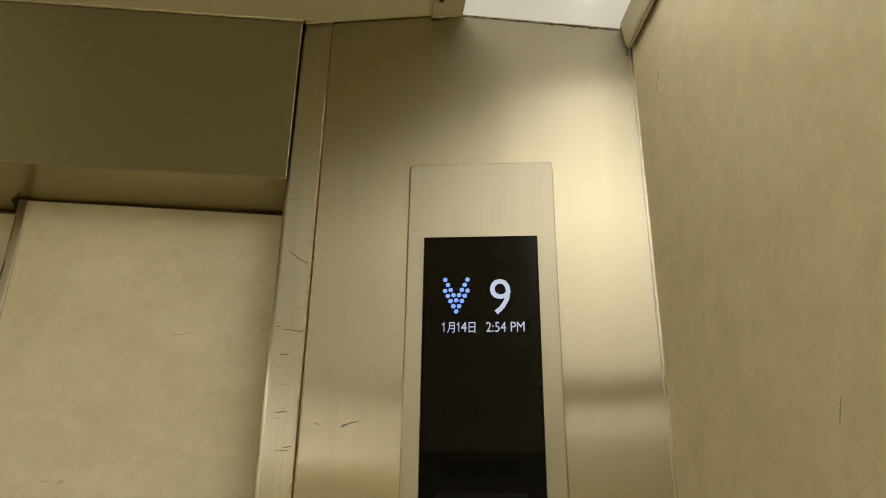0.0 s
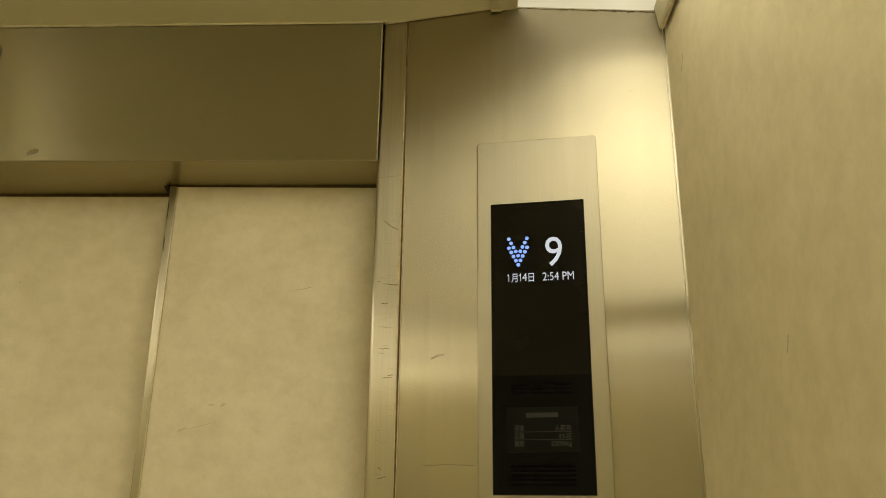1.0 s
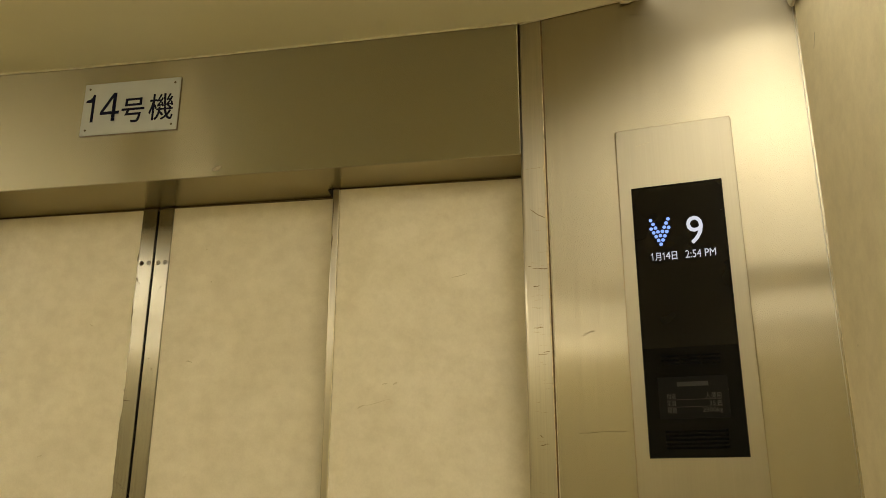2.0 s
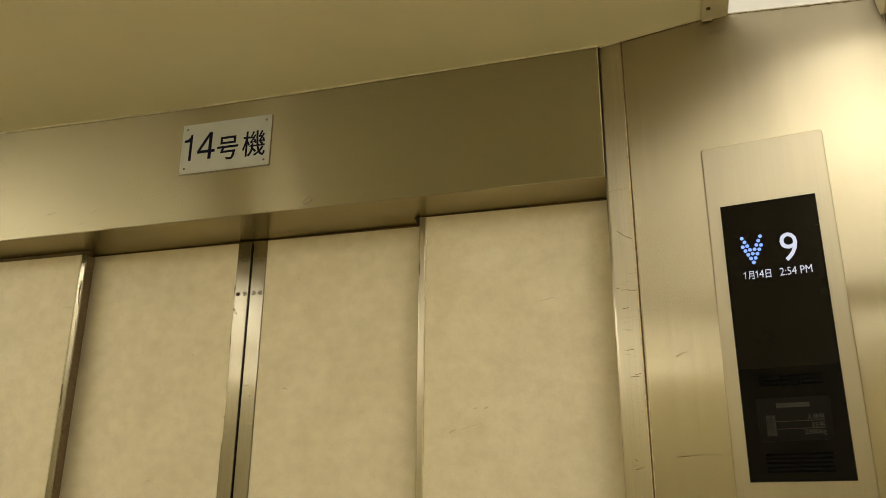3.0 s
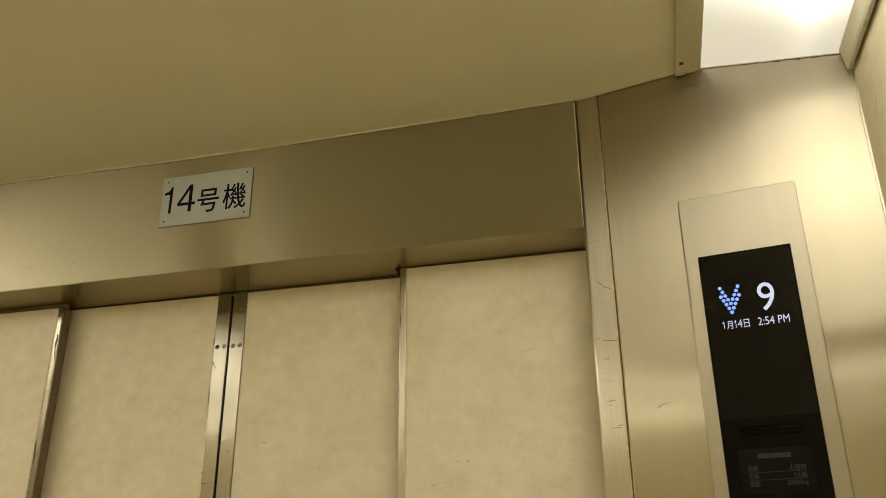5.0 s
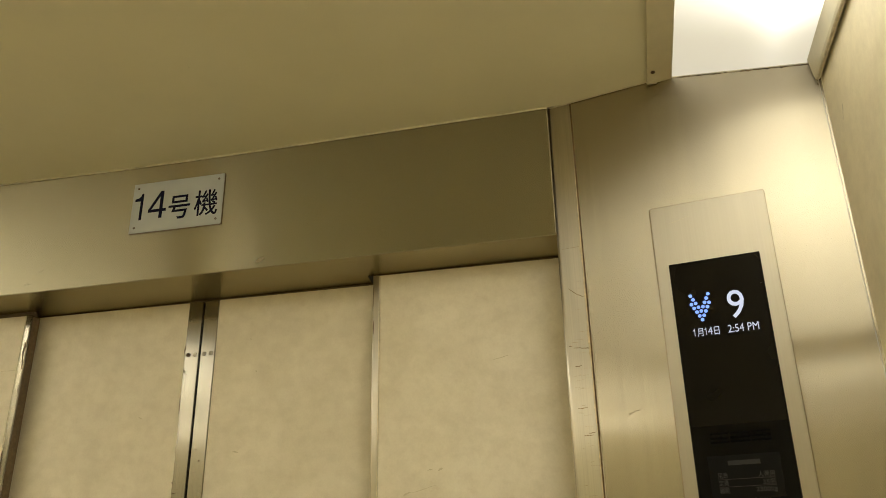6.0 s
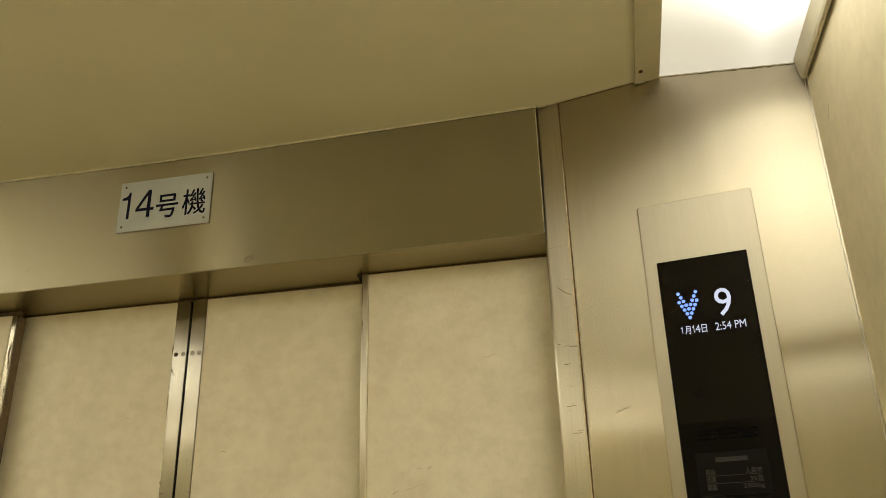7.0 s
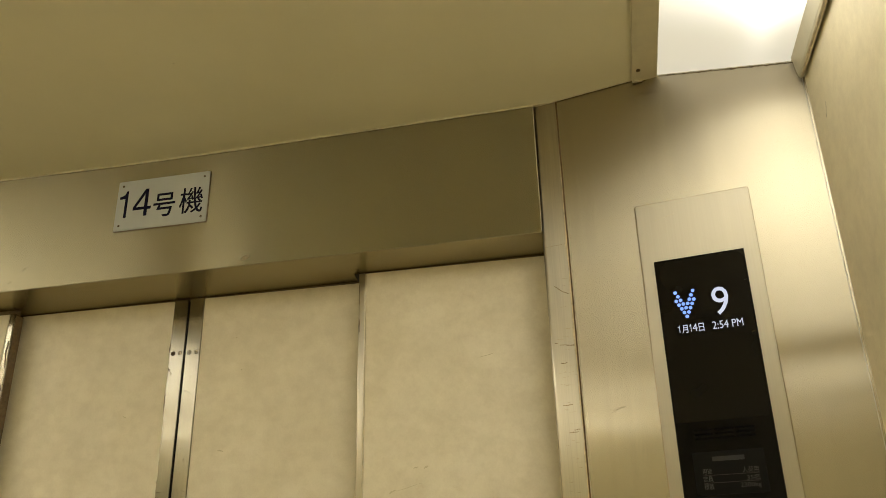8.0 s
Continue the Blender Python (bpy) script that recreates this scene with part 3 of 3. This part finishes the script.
    chips = {1: [(-0.9120, 2.038, -0.9112, 2.010, 0.0028), (-0.9112, 2.012, -0.9104, 1.992, 0.0018), (-0.9175, 1.858, -0.9155, 1.822, 0.0024), (-0.9098, 1.965, -0.9096, 1.952, 0.001)],
             2: [(-0.6288, 2.018, -0.6284, 2.004, 0.0014), (-0.6275, 1.978, -0.6257, 1.972, 0.0026), (-0.6282, 1.935, -0.6280, 1.905, 0.0010), (-0.6270, 1.800, -0.6266, 1.797, 0.0022), (-0.627, 1.783, -0.616, 1.7835, 0.0007)],
             3: [(-0.5855, 1.832, -0.5850, 1.829, 0.0016), (-0.5885, 1.935, -0.5840, 1.934, 0.0006)],
             4: [(-0.2946, 2.022, -0.2938, 2.000, 0.0013), (-0.2945, 2.075, -0.2945, 2.045, 0.0008)]}[number]
    bm4 = bmesh.new()
    for k, row in enumerate(chips):
        scratch(bm4, *row, front - 0.0017, k + 120)
    tagged(part("chips", bm4, CHIP, leaf, "brown chipped spots"), kind="stuff")
    if number == 2:
        # the laminate's frayed edge over the steel strip
        rnd = random.Random(21)
        edge_x, reach = MID_X - near - strip, 0.0
        inner_edge = []
        for k in range(90):
            z = 1.55 + 0.435 * k / 89
            reach = min(max(reach + rnd.uniform(-0.0009, 0.0009), 0.0), 0.0030 if z < 1.90 else 0.0014)
            inner_edge.append((edge_x + reach, z))
        outline = [(edge_x - 0.0006, 1.55)] + inner_edge + [(edge_x - 0.0006, 1.985)]
        part("frayed_edge", prism(outline, front - 0.0019, front - 0.0004, "y"), DOOR_LAMINATE, leaf, "chipped laminate edge")
    marks = {1: [(-0.950, 1.9912, -0.922, 1.9908, 0.0009)],
             2: [(-0.700, 1.905, -0.694, 1.901, 0.0016), (-0.760, 1.700, -0.752, 1.703, 0.0018)],
             3: [(-0.514, 2.021, -0.5115, 2.019, 0.0018), (-0.501, 1.967, -0.4985, 1.965, 0.0016), (-0.530, 1.842, -0.520, 1.839, 0.0020)],
             4: [(-0.112, 1.9468, -0.089, 1.9515, 0.0010), (-0.196, 1.7935, -0.190, 1.7972, 0.0026), (-0.247, 1.7622, -0.236, 1.7660, 0.0024), (-0.236, 1.7650, -0.199, 1.7745, 0.0010), (-0.212, 1.7950, -0.204, 1.7962, 0.0016)]}[number]
    bm3 = bmesh.new()
    for k, row in enumerate(marks):
        scratch(bm3, *row, front, k + 80)
    tagged(part("smudges", bm3, SMUDGE, leaf, "faint brown smudges"), kind="stuff")


# ---- things ----
def ceiling_light(x, ends, opal, mirrored=False):
    """A long light box: sloping opal sheet, inner cover strip with a screw, outer angle along the wall."""
    thing = base("ceiling_light", pose(x, ends[0], CEIL), "long opal plastic ceiling light with beige metal cover strips", "ceiling light", "ceiling lights")
    k = -1 if mirrored else 1
    rear = ends[1] - ends[0]
    first = ends is LIGHTS[0]

    def cut(points, a, b):
        return prism([(k * x, z) for x, z in points], a, b, "y")

    # origin: inner edge of the opal sheet, at the ceiling's front
    sheet = cut([(0.0, 0.006), (0.174, -0.022), (0.174, -0.018), (0.0, 0.010)], rear, 0.0)
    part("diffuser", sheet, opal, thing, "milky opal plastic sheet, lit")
    strip = cut([(-0.034, 0.0022), (-0.0332, 0.0012), (-0.028, 0.0012), (0.0006, 0.0040), (0.0015, 0.0050), (0.0015, 0.014), (-0.034, 0.014)], rear, -0.021 if first else 0.0)
    part("cover_strip", strip, TRIM_PAINT, thing, "beige metal cover strip")
    part("outer_angle", cut([(0.1725, -0.020), (0.1765, -0.049), (0.1780, -0.0535), (0.1806, -0.0545), (0.1830, -0.0535), (0.1830, -0.015)], rear, -0.062 if first else 0.0), TRIM_PAINT, thing, "beige metal angle along the wall")
    bead = cut([(0.1778, -0.0542), (0.1801, -0.0560), (0.1828, -0.0550), (0.1828, -0.0510), (0.1796, -0.0510)], rear, -0.066 if first else 0.0)
    part("bead", bead, LIP, thing, "pale folded bead")
    if first:
        x0, x1 = sorted((k * -0.0338, k * -0.0195))
        part("end_tab", slab(x0, x1, -0.0255, -0.0205, 0.0000, 0.0022, 0.0008), TRIM_PAINT, thing, "small bent end tab")
    bm = screw_head(0, 0, 0.0030, -0.0012, 0.001)
    bmesh.ops.transform(bm, matrix=pose(k * -0.0255, -0.050, 0.0010, 90), verts=bm.verts)
    part("screw", bm, SCREW_RUST, thing, "small dark screw")
    end = cut([(-0.034, 0.0020), (0.0, 0.004), (0.174, -0.0215), (0.174, 0.09), (-0.034, 0.09)], rear - 0.004, rear)
    part("end_plate", end, TRIM_PAINT, thing)
    if first:
        blank = cut([(-0.034, 0.0010), (0.174, -0.022), (0.183, -0.022), (0.183, -0.018), (-0.034, 0.0060)], LIGHTS[1][0] - ends[0], rear - 0.004)
        part("blank_cover", blank, TRIM_PAINT, thing, "plain beige cover between the two opal sheets")
    return thing


def operating_panel():
    thing = base("operating_panel", PANEL, "satin steel lift indicator panel with a black screen", "indicator panel")
    p0, p1, g0, g1 = 0.0948, 0.2420, 0.1115, 0.2233
    top, bottom = 2.1130, 1.10
    # face plate in four flat strips round the opening, and a soft outer rim
    face = -0.0030
    bm = plate(p0, p1, bottom, top, face, 0.0, 0.0035, 0.0009)
    # brown line a hair wider than the plate paints its shadow line
    part("rim_shade", plate(p0 - 0.0008, p1 + 0.0002, bottom - 0.0006, top + 0.0008, -0.0009, 0.0, 0.0040, 0.0003), RIM_SHADE, thing, "thin brown line painted as the plate's shadow line")
    body = part("face_plate", bm, STEEL_PLATE, thing, "satin steel face plate with rounded corners")
    bm = bmesh.new()
    for k, row in enumerate([(0.1190, 2.0868, 0.1320, 2.0895), (0.130, 2.0890, 0.1455, 2.0932)]):
        scratch(bm, *row, 0.0004, face, k + 5)
    tagged(part("scratch", bm, STEEL_SMUDGE, body, "thin scratch"), kind="stuff")
    part("screen_recess", plate(g0 - 0.0006, g1 + 0.0006, 1.6854, 2.0286, face - 0.0003, face + 0.001, 0.0006, 0.0001), DARK, thing)
    sf = face - 0.0008
    screen = part("screen", plate(g0, g1, 1.6860, 2.0280, sf, face, 0.0008, 0.0003), BLACK_GLASS, thing, "glossy black acrylic screen")
    bm = scratch(bmesh.new(), 0.2180, 1.9866, 0.2222, 1.9874, 0.0006, sf, 31)
    tagged(part("nick", bm, MAKER_GREY, screen, "small pale nick"), kind="stuff")
    part("display", slab(g0 + 0.0012, g1 - 0.0012, sf - 0.0001, sf + 0.0001, 1.8165, 2.0262), LCD_IDLE, screen, "dark brown-black display glass")
    # the running down arrow of round dots
    for col, row in [(0, 0)] + [(s * k, k) for k in range(1, 5) for s in (-1, 1)] + [(0, 2.15)] + [(s * k, k + 2.15) for k in range(1, 5) for s in (-1, 1)]:
        part("arrow_dot", disc(0.1437 + col * 0.00272, 1.9490 + row * 0.00535, 0.00228, sf - 0.0002, sf, 12), LCD_BLUE, screen)
    part("numeral", lettering(bmesh.new(), "9", 0.1762, 0.1962, 1.9455, 1.9822, sf, 0.0, 0.0002), LCD_WHITE, screen, "white lit numeral nine")
    bm = flagged_one(bmesh.new(), 0.1302, 0.1326, 1.9285, 1.9382, sf, 0.0002)
    lettering(bm, "月", 0.1352, 0.1424, 1.9275, 1.9380, sf, 0.004, 0.0002)
    flagged_one(bm, 0.1442, 0.1466, 1.9285, 1.9382, sf, 0.0002)
    lettering(bm, "4", 0.1482, 0.1538, 1.9285, 1.9382, sf, 0.0, 0.0002)
    lettering(bm, "日", 0.1556, 0.1620, 1.9275, 1.9380, sf, 0.004, 0.0002)
    part("date", bm, LCD_WHITE, screen, "white lit date")
    part("clock", lettering(bmesh.new(), "2:54 PM", 0.1722, 0.2086, 1.9280, 1.9380, sf, 0.0, 0.0002), LCD_WHITE, screen, "white lit time of day")
    for i in range(3):
        for a, b in ((0.1330, 0.1543), (0.1557, 0.1784), (0.1798, 0.2014)):
            part("slot", slab(a, b, sf - 0.0004, sf + 0.0002, 1.8060 - i * 0.0049 - 0.0011, 1.8060 - i * 0.0049 + 0.0011), BLACK_SLOT, screen)
    for i in range(5):
        part("slot", slab(0.1314, 0.2024, sf - 0.0004, sf + 0.0002, 1.7160 - i * 0.0048 - 0.0012, 1.7160 - i * 0.0048 + 0.0012), BLACK_SLOT, screen)
    card = part("capacity_card", slab(0.1264, 0.2072, sf - 0.0005, sf + 0.0002, 1.7310, 1.7805), CARD_GREY, screen, "dark grey card with the lift's use and capacity")
    cf = sf - 0.0005
    part("maker_mark", slab(0.1489, 0.1850, cf - 0.0004, cf, 1.7690, 1.7742), MAKER_GREY, card)
    for text, x0, x1, z0, z1 in (("用途", 0.1358, 0.1468, 1.7545, 1.7611), ("定員", 0.1358, 0.1468, 1.7458, 1.7524), ("積載", 0.1358, 0.1468, 1.7371, 1.7437),
                                 ("人荷用", 0.1806, 0.1986, 1.7540, 1.7606), ("35名", 0.1845, 0.1986, 1.7453, 1.7517), ("2300kg", 0.1762, 0.1990, 1.7364, 1.7430)):
        part("card_text", lettering(bmesh.new(), text, x0, x1, z0, z1, cf, 0, 0.0004), CARD_INK, card, "dim grey lettering")
    for z in (1.7532, 1.7446):
        part("rule", slab(0.1358, 0.1990, cf - 0.0003, cf, z - 0.0003, z + 0.0003), CARD_RULE, card)


def number_sign():
    x0, x1, z0, z1 = -0.6845, -0.5230, 2.1778, 2.2662
    w, h = x1 - x0, z1 - z0
    thing = base("number_sign", pose(x0, HEADER_Y, z0), "white plastic sign reading 14 in dark ink", "sign")
    f = -0.0030
    # brown rim, slightly larger than the sign, paints a thin shadow line
    part("edge_shade", plate(-0.0006, w + 0.0006, -0.0009, h + 0.0004, -0.0016, 0.0, 0.0012, 0.0003), SHADE_BROWN, thing, "brown rim painted as the sign's shadow line")
    body = part("plate", plate(0, w, 0, h, f, 0.0, 0.0012, 0.0004), SIGN_WHITE, thing, "white plastic plate")
    bm = flagged_one(bmesh.new(), 0.030 * w, 0.122 * w, 0.250 * h, 0.790 * h, f)
    four(bm, 0.190 * w, 0.388 * w, 0.250 * h, 0.795 * h, f)
    lettering(bm, "号", 0.415 * w, 0.652 * w, 0.190 * h, 0.660 * h, f, 0.008)
    for shift in (-0.0004, 0.0004):
        lettering(bm, "機", 0.702 * w + shift, 0.950 * w + shift, 0.195 * h, 0.705 * h, f, 0.0, 0.0003 + shift * 0.1)
    part("lettering", bm, SIGN_INK, body, "dark navy lettering")
    for x in (0.055, 0.945):
        for z in (0.10, 0.90):
            part("screw", screw_head(x * w, z * h, 0.0018, f - 0.0008, f), SCREW_RUST, thing, "small dark screw")


room()
header()
return_side(1, "right")
return_side(-1, "left")
for leaf_number, leaf_outer, leaf_side in ((1, True, -1), (2, False, -1), (3, False, 1), (4, True, 1)):
    door_leaf(leaf_number, leaf_outer, leaf_side)
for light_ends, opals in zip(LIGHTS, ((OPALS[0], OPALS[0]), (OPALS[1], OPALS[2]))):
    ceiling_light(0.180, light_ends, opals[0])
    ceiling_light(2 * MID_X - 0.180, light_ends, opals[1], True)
operating_panel()
number_sign()
